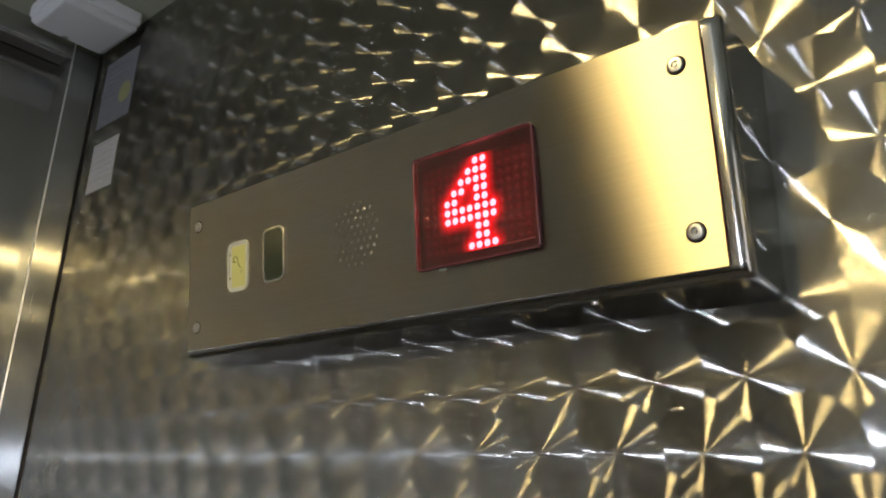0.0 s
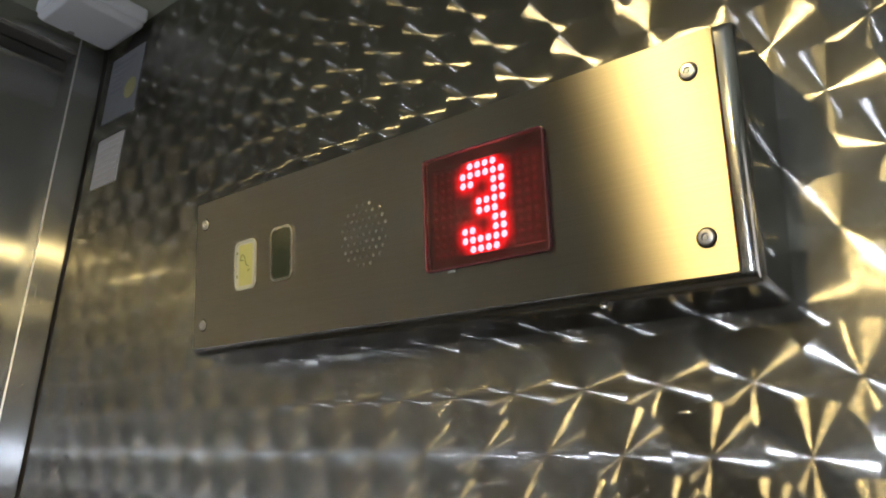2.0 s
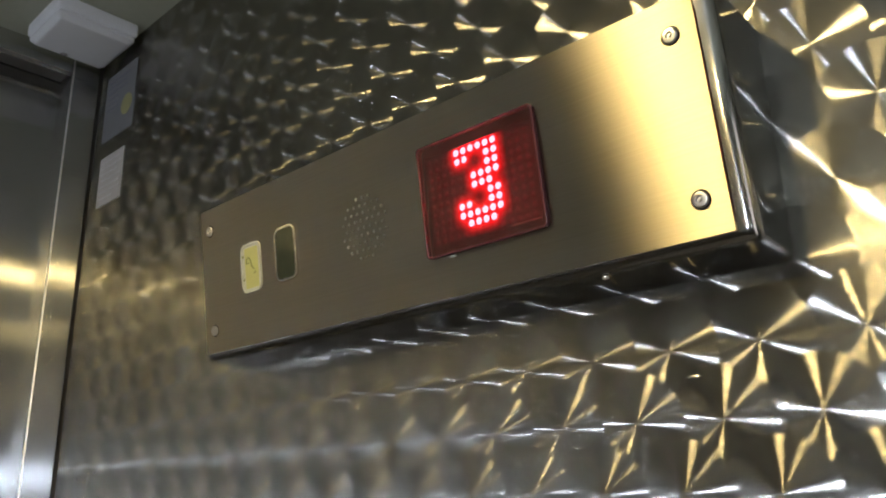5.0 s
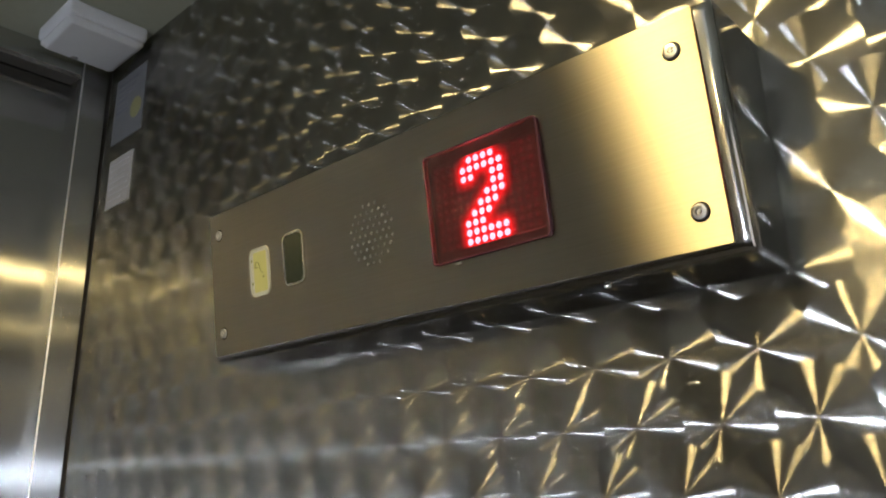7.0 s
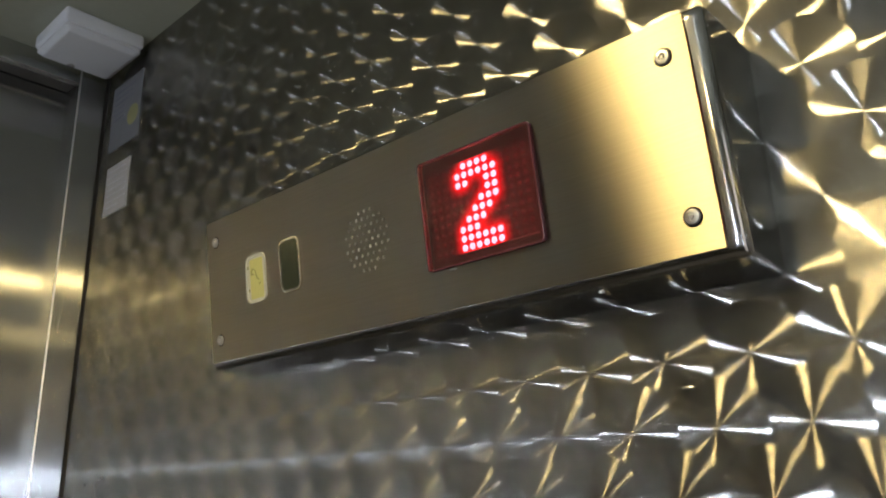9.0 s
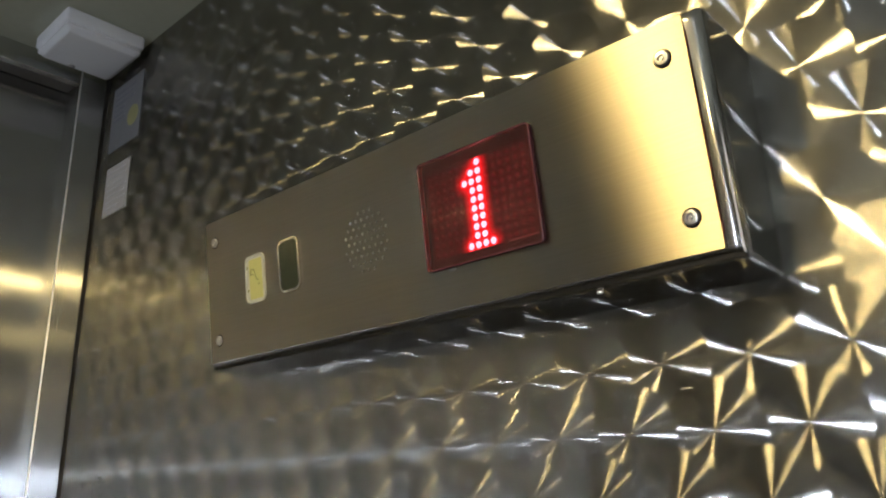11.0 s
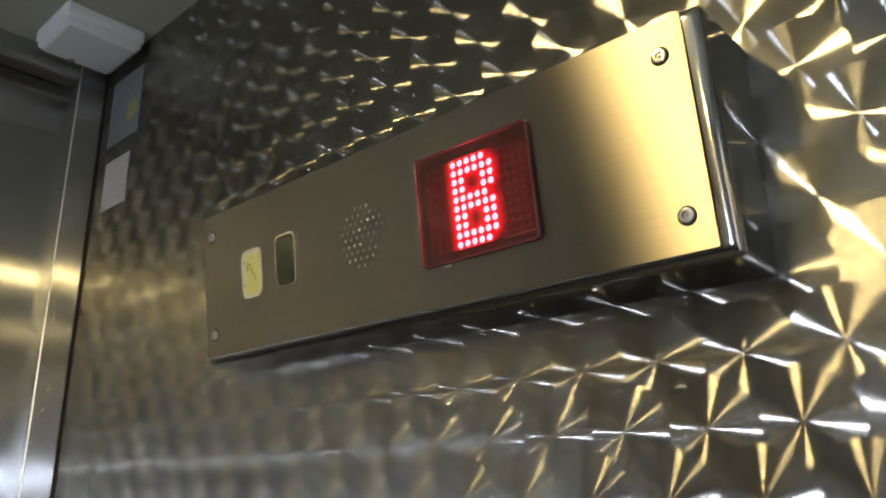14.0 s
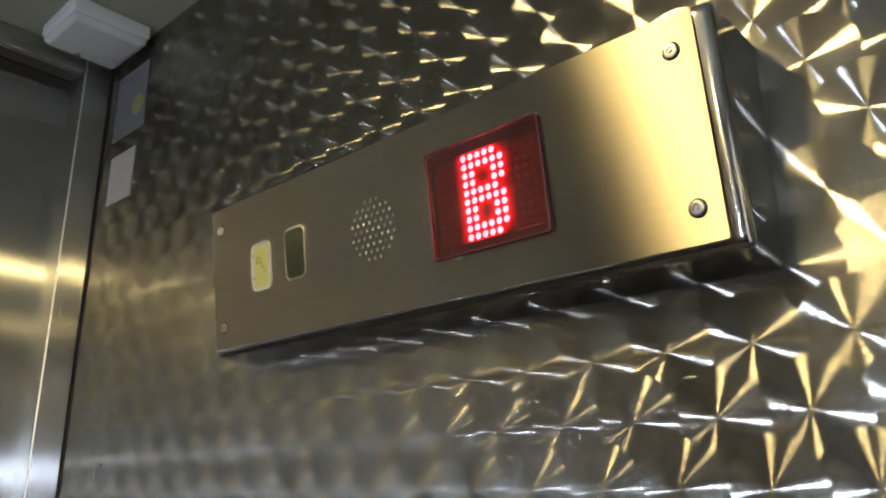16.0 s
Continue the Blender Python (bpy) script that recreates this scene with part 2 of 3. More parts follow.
def sheet(outline, holes, front, back):
    """A flat sheet in x, z with holes through it, between y = front and y = back."""
    bm = bmesh.new()
    edges = []
    for loop in [outline, *holes]:
        vs = [bm.verts.new((x, front, z)) for x, z in loop]
        edges += [bm.edges.new((vs[i], vs[(i + 1) % len(vs)])) for i in range(len(vs))]
    bmesh.ops.triangle_fill(bm, edges=edges, use_beauty=True, use_dissolve=False, normal=(0, -1, 0))
    ext = bmesh.ops.extrude_face_region(bm, geom=bm.faces[:])
    bmesh.ops.translate(bm, verts=[v for v in ext["geom"] if isinstance(v, bmesh.types.BMVert)], vec=(0, back - front, 0))
    return bm


def ring(outer, inner, front, back, bevel=0.0):
    bm = sheet(outer, [inner], front, back)
    return bm


def disc_y(r, depth, n=20, bevel=0.0):
    """A disc that faces -y, its back at y = 0."""
    bm = bmesh.new()
    bmesh.ops.create_cone(bm, cap_ends=True, segments=n, radius1=r, radius2=r, depth=depth, matrix=Matrix.Translation((0, -depth / 2, 0)) @ Matrix.Rotation(radians(90), 4, "X"))
    if bevel:
        bmesh.ops.bevel(bm, geom=[e for e in bm.edges if all(v.co.y < -depth * 0.9 for v in e.verts)], offset=bevel, segments=3, profile=0.5, affect="EDGES")
    return bm


# ---- the lift car ----
def shell():
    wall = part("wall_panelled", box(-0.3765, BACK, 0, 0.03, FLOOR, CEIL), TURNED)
    tagged(wall, "engine-turned stainless steel lift wall of overlapping swirl discs", "wall", kind="structure")
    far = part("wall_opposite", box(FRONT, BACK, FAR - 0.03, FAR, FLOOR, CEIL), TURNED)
    tagged(far, "engine-turned stainless steel lift wall opposite the indicator", "wall", kind="structure")
    # opening for an added fill light, out of view behind the camera
    y0, y1, z0, z1 = -0.85, -0.45, -0.85, 0.26
    end = part("wall_back", box(BACK, BACK + 0.03, y1, 0.03, FLOOR, CEIL), DOOR)
    for k, (a, b, c, d) in enumerate(((FAR - 0.03, y0, FLOOR, CEIL), (y0, y1, FLOOR, z0), (y0, y1, z1, CEIL))):
        part("wall_panel", box(BACK, BACK + 0.03, a, b, c, d), DOOR, end)
    # glowing panel made up to brighten the door, corner and folds
    win = new("window_1")
    tagged(win, "tall glowing panel added unseen in the back wall as fill light", "window", kind="structure")
    part("pane", box(BACK + 0.012, BACK + 0.018, y0, y1, z0, z1), FILL_GLOW, win, "glowing pale face of the added fill light")
    for a, b, c, d in ((y0 - 0.02, y1 + 0.02, z1, z1 + 0.02), (y0 - 0.02, y1 + 0.02, z0 - 0.02, z0), (y0 - 0.02, y0, z0, z1), (y1, y1 + 0.02, z0, z1)):
        part("window_frame", box(BACK - 0.008, BACK - 0.0005, a, b, c, d, 0.001), RIM, win)
    tagged(end, "brushed stainless steel back wall of the lift", "wall", kind="structure")
    ceil = part("ceiling", box(FRONT - 0.08, BACK + 0.03, FAR - 0.03, 0.03, CEIL, CEIL + 0.03), CREAM)
    tagged(ceil, "cream painted lift ceiling", "ceiling", kind="structure")
    floor = part("floor", box(FRONT - 0.08, BACK + 0.03, FAR - 0.03, 0.03, FLOOR - 0.03, FLOOR), FLOORING)
    tagged(floor, "grey speckled lift floor covering", "floor", kind="structure")
    seal = part("trim", box(-0.41, -0.3765, 0.002, 0.03, FLOOR, CEIL), JOINT)
    tagged(seal, "dark recessed joint in the lift corner", "joint", kind="structure")
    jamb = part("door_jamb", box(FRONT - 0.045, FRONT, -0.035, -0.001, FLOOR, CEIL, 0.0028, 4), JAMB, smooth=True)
    # the rounded front edge gets the paler steel as a painted highlight line
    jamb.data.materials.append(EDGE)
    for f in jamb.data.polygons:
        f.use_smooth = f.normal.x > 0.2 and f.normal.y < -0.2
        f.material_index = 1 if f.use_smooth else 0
    tagged(jamb, "narrow brushed stainless steel door jamb in the corner", "door jamb", kind="structure")
    jamb2 = part("door_jamb", box(FRONT - 0.045, FRONT, FAR + 0.002, FAR + 0.12, FLOOR, CEIL, 0.0016, 3), JAMB)
    tagged(jamb2, "wide brushed stainless steel return panel beside the door", "door jamb", kind="structure")
    head = part("door_header", box(FRONT - 0.010, FRONT, FAR + 0.12, -0.0355, 0.377, CEIL, 0.0012), JAMB)
    tagged(head, "brushed stainless steel header above the lift door", "door header", kind="structure")
    # solid dark block: the gap's shade is put into its colour
    gap = part("trim", box(FRONT - 0.036, FRONT - 0.0105, FAR + 0.12, -0.036, 0.379, CEIL), JOINT)
    tagged(gap, "dark block standing in for the shaded gap above the lift door", "gap", kind="structure")
    door = new("door_1")
    tagged(door, "closed brushed stainless steel sliding lift door", "door", kind="structure")
    part("door_panel", box(FRONT - 0.065, FRONT - 0.038, -0.81, -0.02, FLOOR, 0.400), DOOR, door)
    part("door_panel", box(FRONT - 0.065, FRONT - 0.038, -1.62, -0.813, FLOOR, 0.400), DOOR, door)


def lathe(profile, n=32):
    """A turned shape about z from radius and height pairs."""
    bm = bmesh.new()
    loops = [[bm.verts.new((r * math.cos(2 * math.pi * i / n), r * math.sin(2 * math.pi * i / n), z)) for i in range(n)] for r, z in profile]
    for a, b in zip(loops, loops[1:]):
        for i in range(n):
            bm.faces.new((a[i], a[(i + 1) % n], b[(i + 1) % n], b[i]))
    bm.faces.new(loops[0])
    bm.faces.new(loops[-1])
    return bm


def spotlight(x, y):
    lamp = new("ceiling_spotlight")
    lamp.matrix_basis = pose(x, y, CEIL)
    tagged(lamp, "warm cylindrical steel spotlight fixed to the ceiling", "spotlight", "spotlights on the ceiling")
    part("lamp_body", lathe([(0.051, 0.0), (0.051, -0.004), (0.050, -0.006), (0.050, -0.092), (0.048, -0.096)]), RIM, lamp)
    part("lamp_face", lathe([(0.0460, -0.0965), (0.0460, -0.0972), (0.0450, -0.0978)]), LAMP, lamp, "glowing warm lamp face")


def lit_panel():
    """The cool lit panel on the opposite wall, seen in the steel's reflections."""
    m = new("wall_light")
    m.matrix_basis = pose(0.47, FAR, -0.072)
    tagged(m, "cool white lit panel on the opposite lift wall", "wall light")
    part("housing", box(-0.06, 0.06, 0, 0.02, -0.045, 0.045, 0.004), POLISHED, m)
    part("lit_face", box(-0.0425, 0.0425, 0.0205, 0.024, -0.025, 0.025, 0.001), COLD, m, "glowing cool white face")


shell()
for d in SPOTS:
    spotlight(*d)
lit_panel()


# ---- the indicator panel on the wall ----
# panel space: x along the wall, y into the wall, z up the tilted face; the face is y = 0
PANEL = Matrix.Translation((0, -0.0447, -0.0058)) @ Matrix.Rotation(TILT, 4, "X")
LEFT, RIGHT, LOW, HIGH = -0.0178, 0.4105, -0.0226, 0.0985


def casing(panel):
    """The wedge-shaped folded body: level top and bottom, upright sides, rounded folds, open behind the face plate."""
    inv = PANEL.inverted()
    into = (inv.to_3x3() @ Vector((0, 1, 0))).normalized()
    fold, steps = 0.0056, 7
    rings = []
    for y, inset in [(0.0030, fold + 0.003), (0.0012, fold + 0.003)] + [(0.0012 + fold * (1 - math.cos(a)), fold * (1 - math.sin(a))) for a in [radians(90 * i / steps) for i in range(steps + 1)]]:
        rings.append([Vector((x, y, z)) for x, z in rounded(LEFT + inset, RIGHT - inset, LOW + inset, HIGH - inset, 0.0030, 5)])
    # the last ring runs straight back to the wall; the underside falls slightly towards it
    last = []
    for p in rings[-1]:
        w = PANEL @ p
        sag = 0.0022 if p.z < LOW + 0.004 else 0.0
        last.append(p + into * (0.0006 - w.y) - Vector((0, 0, sag)))
    rings.append(last)
    bm = bmesh.new()
    loops = [[bm.verts.new(p) for p in r] for r in rings]
    for k, (a, b) in enumerate(zip(loops, loops[1:])):
        for i in range(len(a)):
            f = bm.faces.new((a[i], a[(i + 1) % len(a)], b[(i + 1) % len(a)], b[i]))
            # folds and rounded corners take the brighter colour as painted highlights
            f.material_index = 1 if k < len(loops) - 2 or i % 6 < 5 else 0
    ob = part("casing", bm, POLISHED, panel, "polished folded steel body", smooth=True)
    ob.data.materials.append(FOLD)
    ob.data.set_sharp_from_angle(angle=radians(40))


def speaker_holes():
    pts = []
    cx, cz, d = 0.1748, 0.0398, 0.0055
    for row in range(-4, 5):
        for col in range(-4, 5):
            x, z = col * d + (row % 2) * d / 2, row * 0.0048
            if math.hypot(x, z) < 0.0200:
                pts.append((cx + x, cz + z))
    return pts


DISPLAY = (0.2276, 0.3104, 0.0074, 0.0732)
WINDOW = (0.0825, 0.1064, 0.0214, 0.0600)
BADGE = (0.0402, 0.0646, 0.0208, 0.0574)


def face_plate(panel):
    holes = [rounded(*DISPLAY, 0.003), *[circle(x, z, 0.0010, 8) for x, z in speaker_holes()]]
    outline = rounded(-0.0122, 0.4012, -0.0168, 0.0962, 0.0008, 2)
    plate = part("face_plate", sheet(outline, holes, 0.0, 0.0014), PLATE, panel, "horizontally brushed stainless steel face plate")
    back = part("speaker_backing", box(0.150, 0.200, 0.0022, 0.003, 0.015, 0.065), HOLE, panel)
    # bright burred lip round each speaker hole
    bm = bmesh.new()
    for x, z in speaker_holes():
        n = 8
        a = [bm.verts.new((x + 0.00100 * math.cos(2 * math.pi * i / n), -0.00005, z + 0.00100 * math.sin(2 * math.pi * i / n))) for i in range(n)]
        b = [bm.verts.new((x + 0.00118 * math.cos(2 * math.pi * i / n), -0.00012, z + 0.00118 * math.sin(2 * math.pi * i / n))) for i in range(n)]
        c = [bm.verts.new((x + 0.00136 * math.cos(2 * math.pi * i / n), 0.0, z + 0.00136 * math.sin(2 * math.pi * i / n))) for i in range(n)]
        for p, q in ((a, b), (b, c)):
            for i in range(n):
                bm.faces.new((p[i], p[(i + 1) % n], q[(i + 1) % n], q[i]))
    part("speaker_grille", bm, RIM, panel, "ring of small punched speaker holes", smooth=True)
    return plate


def screws(panel):
    made = None
    for x, z, turn in ((0, 0, 20), (0.3889, 0, 45), (0, 0.0783, 70), (0.3889, 0.0783, 10)):
        if made is None:
            bm = disc_y(0.0038, 0.0016, 24, 0.0007)
            head = [f for f in bm.faces if f.calc_center_median().y < -0.00159]
            cap = max(head, key=lambda f: f.calc_area())
            bmesh.ops.inset_individual(bm, faces=[cap], thickness=0.0012, depth=0.0)
            bmesh.ops.inset_individual(bm, faces=[cap], thickness=0.0002, depth=-0.0011)
            made = part("screw", bm, SCREW, panel, "domed steel security screw", smooth=True)
            made.data.set_sharp_from_angle(angle=radians(30))
            bm = disc_y(0.0010, 0.0009, 10, 0.0003)
            pin = part("screw_pin", bm, SCREW, made)
            pin.matrix_basis = pose(0, -0.0010, 0)
            # flat black ring painted as the shade in the screw's countersink
            bm = bmesh.new()
            n = 24
            a = [bm.verts.new((0.0037 * math.cos(2 * math.pi * i / n), -0.00015, 0.0037 * math.sin(2 * math.pi * i / n))) for i in range(n)]
            b = [bm.verts.new((0.0047 * math.cos(2 * math.pi * i / n), -0.00015, 0.0047 * math.sin(2 * math.pi * i / n))) for i in range(n)]
            for i in range(n):
                bm.faces.new((a[i], a[(i + 1) % n], b[(i + 1) % n], b[i]))
            part("countersink", bm, HOLE, made)
            made.matrix_basis = pose(x, 0, z, 0, turn, 0)
        else:
            s = shared("screw", made.data, panel, pose(x, 0, z, 0, turn, 0))
            tagged(s, "domed steel security screw")
            for c in made.children:
                shared(c.name.split(".")[0], c.data, s, c.matrix_basis.copy())


def badges(panel):
    # yellow label window with a pen scrawl
    rim = part("label_window", ring(rounded(*BADGE, 0.0055), rounded(BADGE[0] + 0.0016, BADGE[1] - 0.0016, BADGE[2] + 0.0016, BADGE[3] - 0.0016, 0.0042), -0.0012, 0.0), LABEL_WHITE, panel, "pale rounded label window with yellow insert")
    part("label", sheet(rounded(BADGE[0] + 0.0016, BADGE[1] - 0.0016, BADGE[2] + 0.0016, BADGE[3] - 0.0016, 0.0042), [], -0.0004, -0.0001), LABEL_WHITE, rim)
    part("insert", sheet(rounded(BADGE[0] + 0.0048, BADGE[1] - 0.0034, BADGE[2] + 0.0030, BADGE[3] - 0.0034, 0.0012), [], -0.0007, -0.0005), LABEL, rim, "yellow paper insert")
    for x, z in ((0.0422, 0.0475), (0.0424, 0.0300)):
        part("clip", box(x, x + 0.0012, -0.0008, -0.0005, z, z + 0.0022), PEN, rim)
    for path in ([(0.0470, 0.0425), (0.0474, 0.0458), (0.0498, 0.0470), (0.0520, 0.0450), (0.0530, 0.0412), (0.0545, 0.0380), (0.0572, 0.0372)], [(0.0470, 0.0425), (0.0490, 0.0430), (0.0512, 0.0420)], [(0.0560, 0.0340), (0.0580, 0.0352)]):
        cu = bpy.data.curves.new("scrawl", "CURVE")
        cu.dimensions, cu.bevel_depth = "3D", 0.00038
        sp = cu.splines.new("NURBS")
        sp.points.add(len(path) - 1)
        for p, (x, z) in zip(sp.points, path):
            p.co = (x, -0.0008, z, 1)
        sp.use_endpoint_u, sp.order_u = True, 3
        cu.materials.append(PEN)
        ob = new("scrawl", cu)
        ob.parent = rim
    # dark window in a bright rounded rim
    o, i = rounded(*WINDOW, 0.0062, 6), rounded(WINDOW[0] + 0.0017, WINDOW[1] - 0.0017, WINDOW[2] + 0.0017, WINDOW[3] - 0.0017, 0.0047, 6)
    win = part("sensor_window", ring(o, i, -0.0014, 0.0), RIM, panel, "dark window in a bright rounded steel rim")
    part("dark_glass", sheet(i, [], -0.0005, -0.0001), SMOKED, win, "dark green-black glass")


# digits as rows of lit dots: first column, then one string a row
DIGITS = [
    (3, ["....XX.", "...XXX.", "..XXXX.", ".XX.XX.", "XX..XX.", "XXXXXXX", "XXXXXXX", "....XX.", "....XX.", "...XXXX"]),
    (4, [".XXXX.", "XXXXXX", "XX..XX", "....XX", "..XXXX", "..XXX.", "....XX", "XX..XX", "XXXXXX", ".XXXX."]),
    (4, [".XXXX.", "XXXXXX", "XX..XX", "....XX", "...XXX", "..XXX.", ".XXX..", "XXX...", "XXXXXX", "XXXXXX"]),
    (5, ["..X.", ".XX.", "XXX.", ".XX.", ".XX.", ".XX.", ".XX.", ".XX.", ".XX.", "XXXX"]),
    (4, ["XXXXX.", "XXXXXX", "XX..XX", "XX..XX", "XXXXX.", "XXXXXX", "XX..XX", "XX..XX", "XXXXXX", "XXXXX."]),
]
LIT_ROWS = []
BLOCK = 0.0030


def dome(bm, x, z, r=0.00205, h=0.0007, n=12):
    top = bm.verts.new((x, -h, z))
    mid = [bm.verts.new((x + 0.72 * r * math.cos(2 * math.pi * i / n), -h * 0.72, z + 0.72 * r * math.sin(2 * math.pi * i / n))) for i in range(n)]
    rim = [bm.verts.new((x + r * math.cos(2 * math.pi * i / n), 0, z + r * math.sin(2 * math.pi * i / n))) for i in range(n)]
    for i in range(n):
        j = (i + 1) % n
        bm.faces.new((top, mid[i], mid[j]))
        bm.faces.new((mid[i], rim[i], rim[j], mid[j]))


def display(panel):
    x0, x1, z0, z1 = DISPLAY
    board = part("display", box(x0 - 0.004, x1 + 0.004, 0.0046, 0.0062, 0.0020, 0.0790), BOARD, panel, "red dot-matrix floor display")
    for a, b in ((z0 - 0.004, 0.0136), (0.0672, z1 + 0.004)):
        part("mask_strip", box(x0 - 0.004, x1 + 0.004, 0.0017, 0.0021, a, b), MASK, board, "dark red masking strip")
    # thin pale strip in place of the lamp's glint on the mask's edge
    part("mask_edge", box(0.2860, 0.3055, 0.0013, 0.0017, 0.0132, 0.0138), LENS, board, "pale strip painted as a glint on the masking strip's edge")
    outer = rounded(0.2270, 0.3110, 0.0068, 0.0738, 0.0030)
    inner = rounded(0.2282, 0.3098, 0.0080, 0.0726, 0.0020)
    bm = ring(outer, inner, -BLOCK, -0.0001)
    top = [e for e in bm.edges if all(v.co.y < -BLOCK + 0.0005 for v in e.verts) and len(e.link_faces) == 2 and abs(e.link_faces[0].normal.dot(e.link_faces[1].normal)) < 0.5]
    bmesh.ops.bevel(bm, geom=top, offset=0.0005, segments=2, profile=0.5, affect="EDGES")
    part("display_rim", bm, RED_FRAME, board, "raised edge of the red acrylic block", smooth=False)
    part("chip", box(0.2425, 0.2475, -0.0016, -0.0002, 0.0052, 0.0064, 0.0003), LABEL_WHITE, board, "pale chip under the rim")
    part("display_cover", sheet(inner, [], 0.0001 - BLOCK, 0.0002 - BLOCK), PANE, board, "clear red acrylic cover")
    bm = bmesh.new()
    dome(bm, 0, 0, 0.0017, 0.0004, 10)
    unlit = part("unlit_dot", bm, LED_OFF, board, smooth=True)
    unlit.matrix_basis = pose(DOT_X, 0.0046, DOT_Z)
    for row in range(10):
        for col in range(14):
            if row or col:
                shared("unlit_dot", unlit.data, board, pose(DOT_X + col * DOT, 0.0046, DOT_Z - row * DOT))
    for d, (first, rows) in enumerate(DIGITS):
        for r, text in enumerate(rows):
            bm = bmesh.new()
            for c, ch in enumerate(text):
                if ch == "X":
                    dome(bm, DOT_X + (first + c) * DOT, 0)
            domes = len(bm.faces)
            lay = bm.loops.layers.uv.new("round")
            # an added glow disc behind each dot imitates its bloom
            for c, ch in enumerate(text):
                if ch == "X":
                    x, e, y = DOT_X + (first + c) * DOT, 2.1 * DOT, 0.00006 + 0.00002 * (c % 3 + 3 * (r % 3))
                    corners = [(math.cos(radians(36 * i)), math.sin(radians(36 * i))) for i in range(10)]
                    f = bm.faces.new([bm.verts.new((x + e * a, y, e * b)) for a, b in corners])
                    for loop, co in zip(f.loops, corners):
                        loop[lay].uv = co
            ob = part("lit_row", bm, LED_ON, board, "row of glowing red dots", smooth=True)
            ob.data.materials.append(LED_GLOW)
            for f in ob.data.polygons:
                if f.index >= domes:
                    f.material_index = 1
            LIT_ROWS.append((d * 12 + r, ob))


def indicator():
    panel = new("floor_indicator")
    panel.matrix_basis = PANEL
    tagged(panel, "wedge-shaped stainless steel floor indicator box with red dot-matrix display", "floor indicator")
    casing(panel)
    face_plate(panel)
    screws(panel)
    badges(panel)
    display(panel)
    # small fixing screw under the box
    bm = disc_y(0.0016, 0.0012, 12, 0.0004)
    s = part("fixing_screw", bm, SCREW, panel)
    s.matrix_basis = Matrix.Translation((0.3335, 0.006, LOW - 0.0006)) @ Matrix.Rotation(radians(90), 4, "X")
    return panel


indicator()


# ---- small things ----
def sensor_box():
    m = new("sensor_box")
    m.matrix_basis = pose(-0.311, -0.055, CEIL)
    tagged(m, "square white plastic sensor box on the ceiling corner", "sensor box")
    bm = box(-0.045, 0.045, -0.0455, 0.0455, -0.018, 0, 0.004, 4)
    part("base", bm, PLASTIC, m, smooth=True).data.set_sharp_from_angle(angle=radians(40))
    bm = box(-0.043, 0.043, -0.0435, 0.0435, -0.028, -0.0165, 0.005, 4)
    for v in bm.verts:
        if v.co.z < -0.024:
            v.co.x, v.co.y = v.co.x * 0.94, v.co.y * 0.94
    part("cover", bm, PLASTIC, m, "white cover with a small lens", smooth=True).data.set_sharp_from_angle(angle=radians(40))
    bm = bmesh.new()
    bmesh.ops.create_uvsphere(bm, u_segments=14, v_segments=8, radius=0.0045, matrix=Matrix.Translation((-0.034, -0.006, -0.0272)) @ Matrix.Diagonal((1, 1, 0.5, 1)))
    part("lens", bm, LENS, m, "small grey lens", smooth=True)


def notices():
    n = part("notice", box(-0.357, -0.280, -0.0012, -0.0002, 0.283, 0.372, 0.0003, 1), NOTICE)
    tagged(n, "grey-blue printed notice with a yellow round sign on steel wall", "notice")
    bm = disc_y(0.0135, 0.0003, 28)
    o = part("round_sign", bm, YELLOW, n, "yellow round pictogram")
    o.matrix_basis = pose(-0.2985, -0.0012, 0.317)
    for i in range(6):
        w = (0.052, 0.046, 0.05, 0.028, 0.026, 0.03)[i]
        part("text_bar", box(-0.350, -0.350 + w, -0.0015, -0.0012, 0.360 - 0.0075 * i, 0.3628 - 0.0075 * i), FADED, n)
    n = part("notice", box(-0.3525, -0.293, -0.0012, -0.0002, 0.198, 0.261, 0.0003, 1), PAPER)
    tagged(n, "small white paper notice with grey lines on steel wall", "notice")
    for i in range(7):
        w = (0.045, 0.05, 0.04, 0.05, 0.047, 0.05, 0.033)[i]
        part("text_bar", box(-0.348, -0.348 + w, -0.0015, -0.0012, 0.2525 - 0.0077 * i, 0.2545 - 0.0077 * i), INK, n)


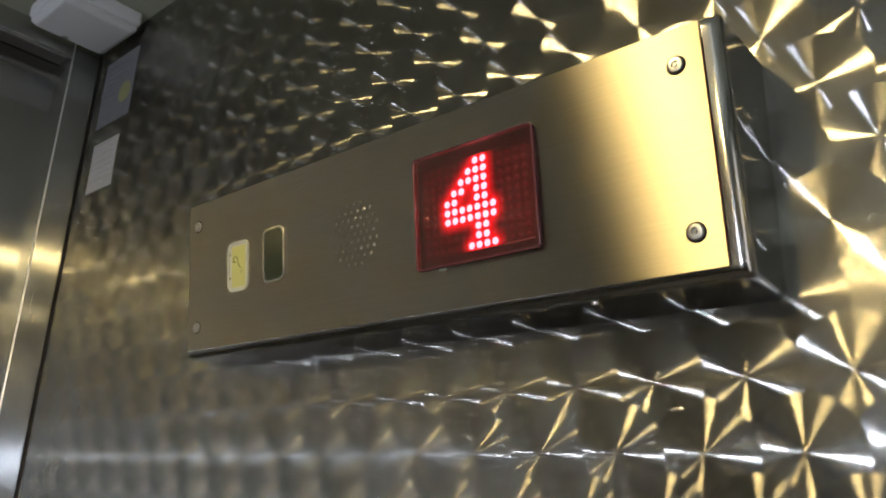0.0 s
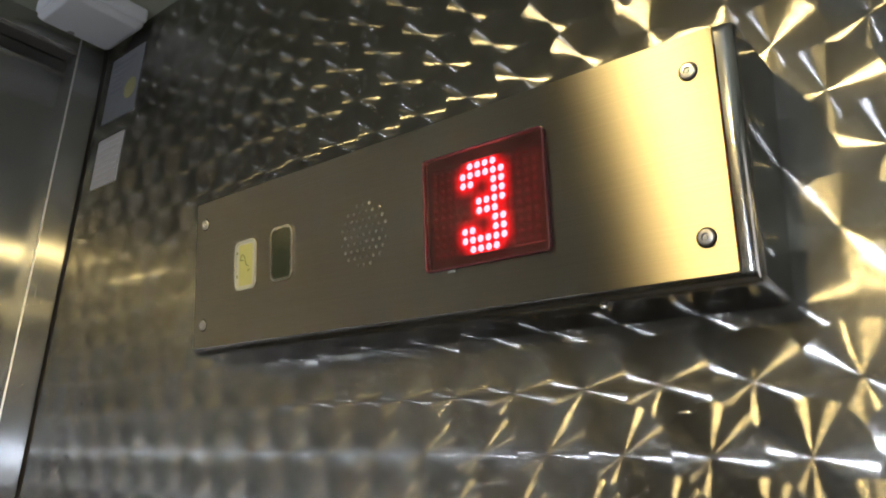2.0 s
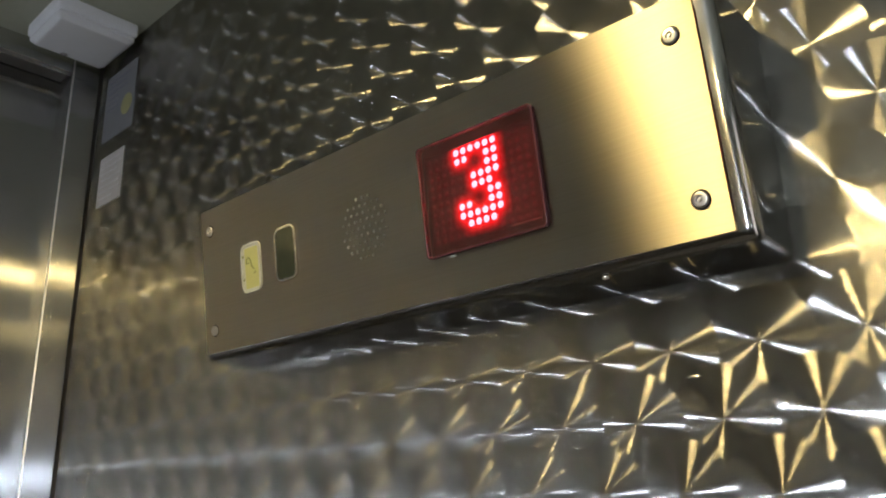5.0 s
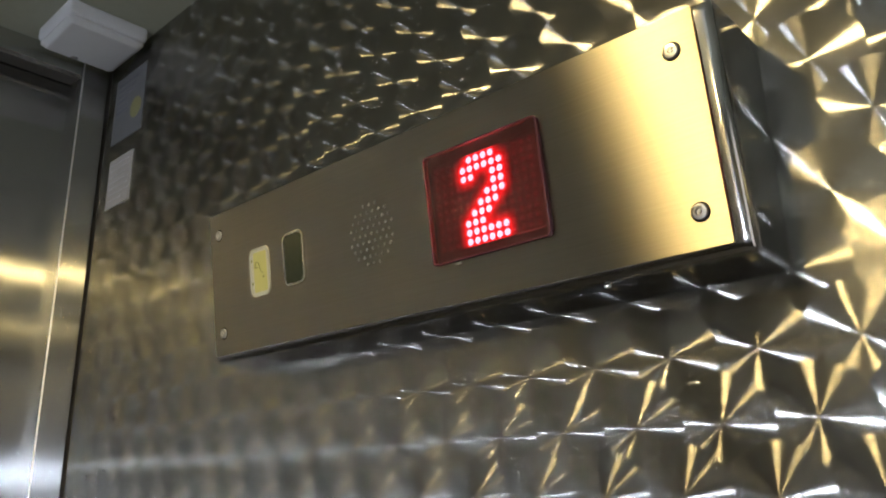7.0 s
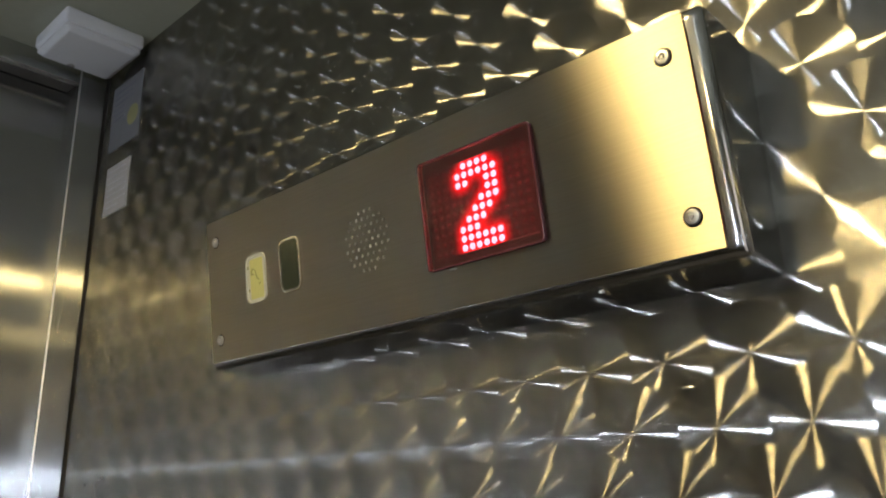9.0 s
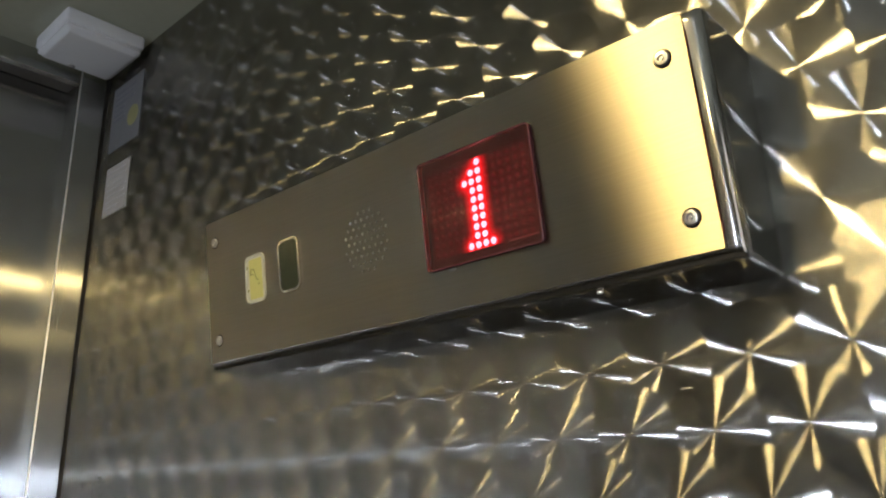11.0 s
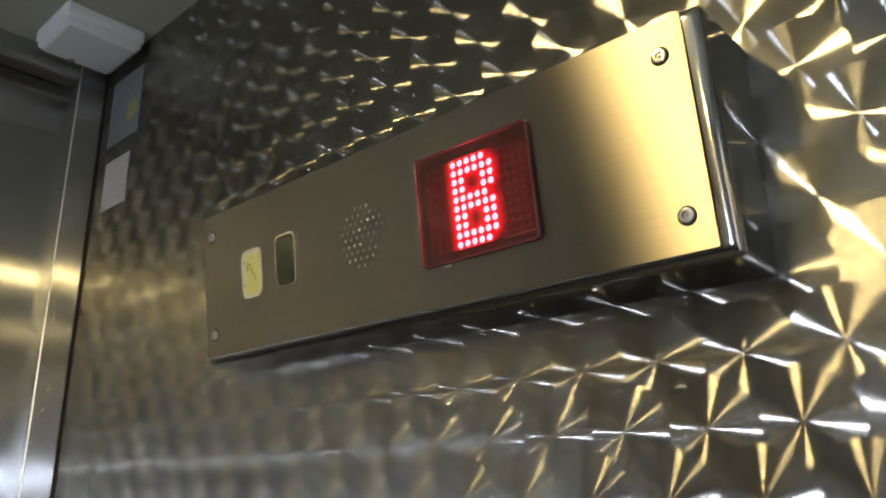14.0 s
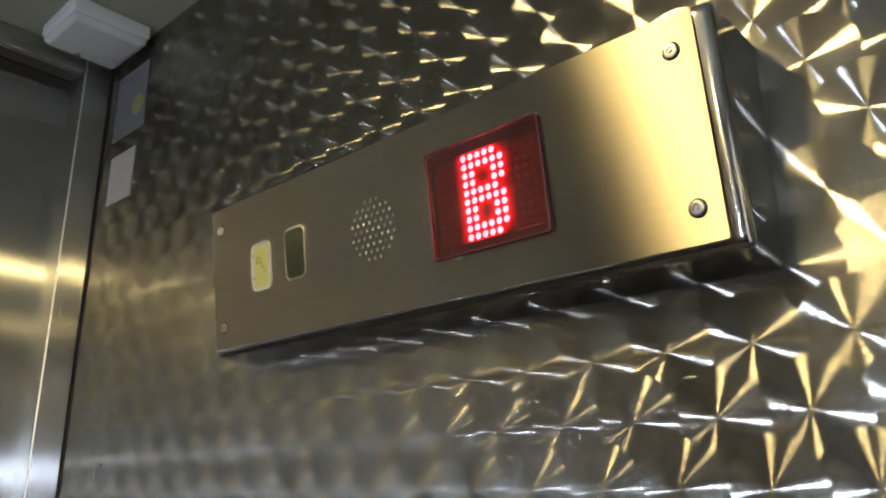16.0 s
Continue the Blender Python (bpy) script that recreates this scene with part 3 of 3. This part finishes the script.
def marks():
    """Dent, scratches and smudges on the steel wall."""
    wall = bpy.data.objects["wall_panelled"]
    bm = bmesh.new()
    bmesh.ops.create_uvsphere(bm, u_segments=14, v_segments=8, radius=0.0038, matrix=Matrix.Translation((0.356, 0, -0.0759)) @ Matrix.Diagonal((1, 0.12, 0.26, 1)))
    part("dent", bm, RIM, wall, "small bright dent", smooth=True)
    lines = [[(0.435 + 0.0019 * math.cos(a), -0.0072 + 0.0019 * math.sin(a)) for a in [radians(40 * i + 60) for i in range(8)]],
             [(0.4465, 0.0005), (0.4485, 0.0036), (0.4505, 0.0042), (0.4495, 0.0012), (0.4515, 0.0000)], [(0.4515, 0.0030), (0.4530, 0.0012), (0.4550, 0.0028), (0.4570, 0.0030)],
             [(0.4058, -0.0395), (0.4066, -0.0430), (0.4070, -0.0460), (0.4082, -0.0495)], [(0.4072, -0.0425), (0.4088, -0.0480)]]
    for path in lines:
        cu = bpy.data.curves.new("scratch", "CURVE")
        cu.dimensions, cu.bevel_depth = "3D", 0.00013
        sp = cu.splines.new("NURBS")
        sp.points.add(len(path) - 1)
        for p, (x, z) in zip(sp.points, path):
            p.co = (x, 0.0, z, 1)
        sp.use_endpoint_u, sp.order_u = True, 3
        cu.materials.append(RIM)
        new("scratch", cu).parent = wall
    for x, z, w, h in ((-0.324, -0.108, 0.004, 0.0035), (-0.285, -0.102, 0.008, 0.0035), (-0.274, -0.050, 0.003, 0.005), (-0.30, -0.110, 0.002, 0.010)):
        bm = bmesh.new()
        bmesh.ops.create_uvsphere(bm, u_segments=10, v_segments=6, radius=1.0, matrix=Matrix.Translation((x, 0, z)) @ Matrix.Diagonal((w / 2, 0.0003, h / 2, 1)))
        part("smudge", bm, SOOT, wall, "dark smudge", smooth=True)


sensor_box()
notices()
marks()


# ---- what moves ----
def slot(i, k):
    """Where row i of the scrolling text stands when it has reached place k of the display, counted from its top row."""
    if k < -4:
        return pose(0, 0.012 + 0.003 * (i // 18), 0.085 - DOT * (i % 18))
    if k > 14:
        return pose(0, 0.024 + 0.003 * (i // 18), 0.085 - DOT * (i % 18))
    return pose(0, DOT_Y, DOT_Z - DOT * k)


def motions():
    """The floor number scrolls upward, row by row, four times."""
    starts, step = (0.825, 4.92, 9.02, 13.02), 0.075
    jumps = [(s + step * (n + 1), 12 * j + n) for j, s in enumerate(starts) for n in range(12)]
    for i, ob in LIT_ROWS:
        rows, at = [(0.0, slot(i, i))], 0
        for t, before in jumps:
            a, b = slot(i, i - before), slot(i, i - before - 1)
            if a != b:
                f = round((t - step * 0.15) * FPS) / FPS
                if f - 1 / FPS > rows[-1][0] + 0.001:
                    rows.append((f - 1 / FPS, a))
                rows.append((f, b))
        rows.append((16.0, slot(i, i - 48)))
        walk(ob, rows)


motions()
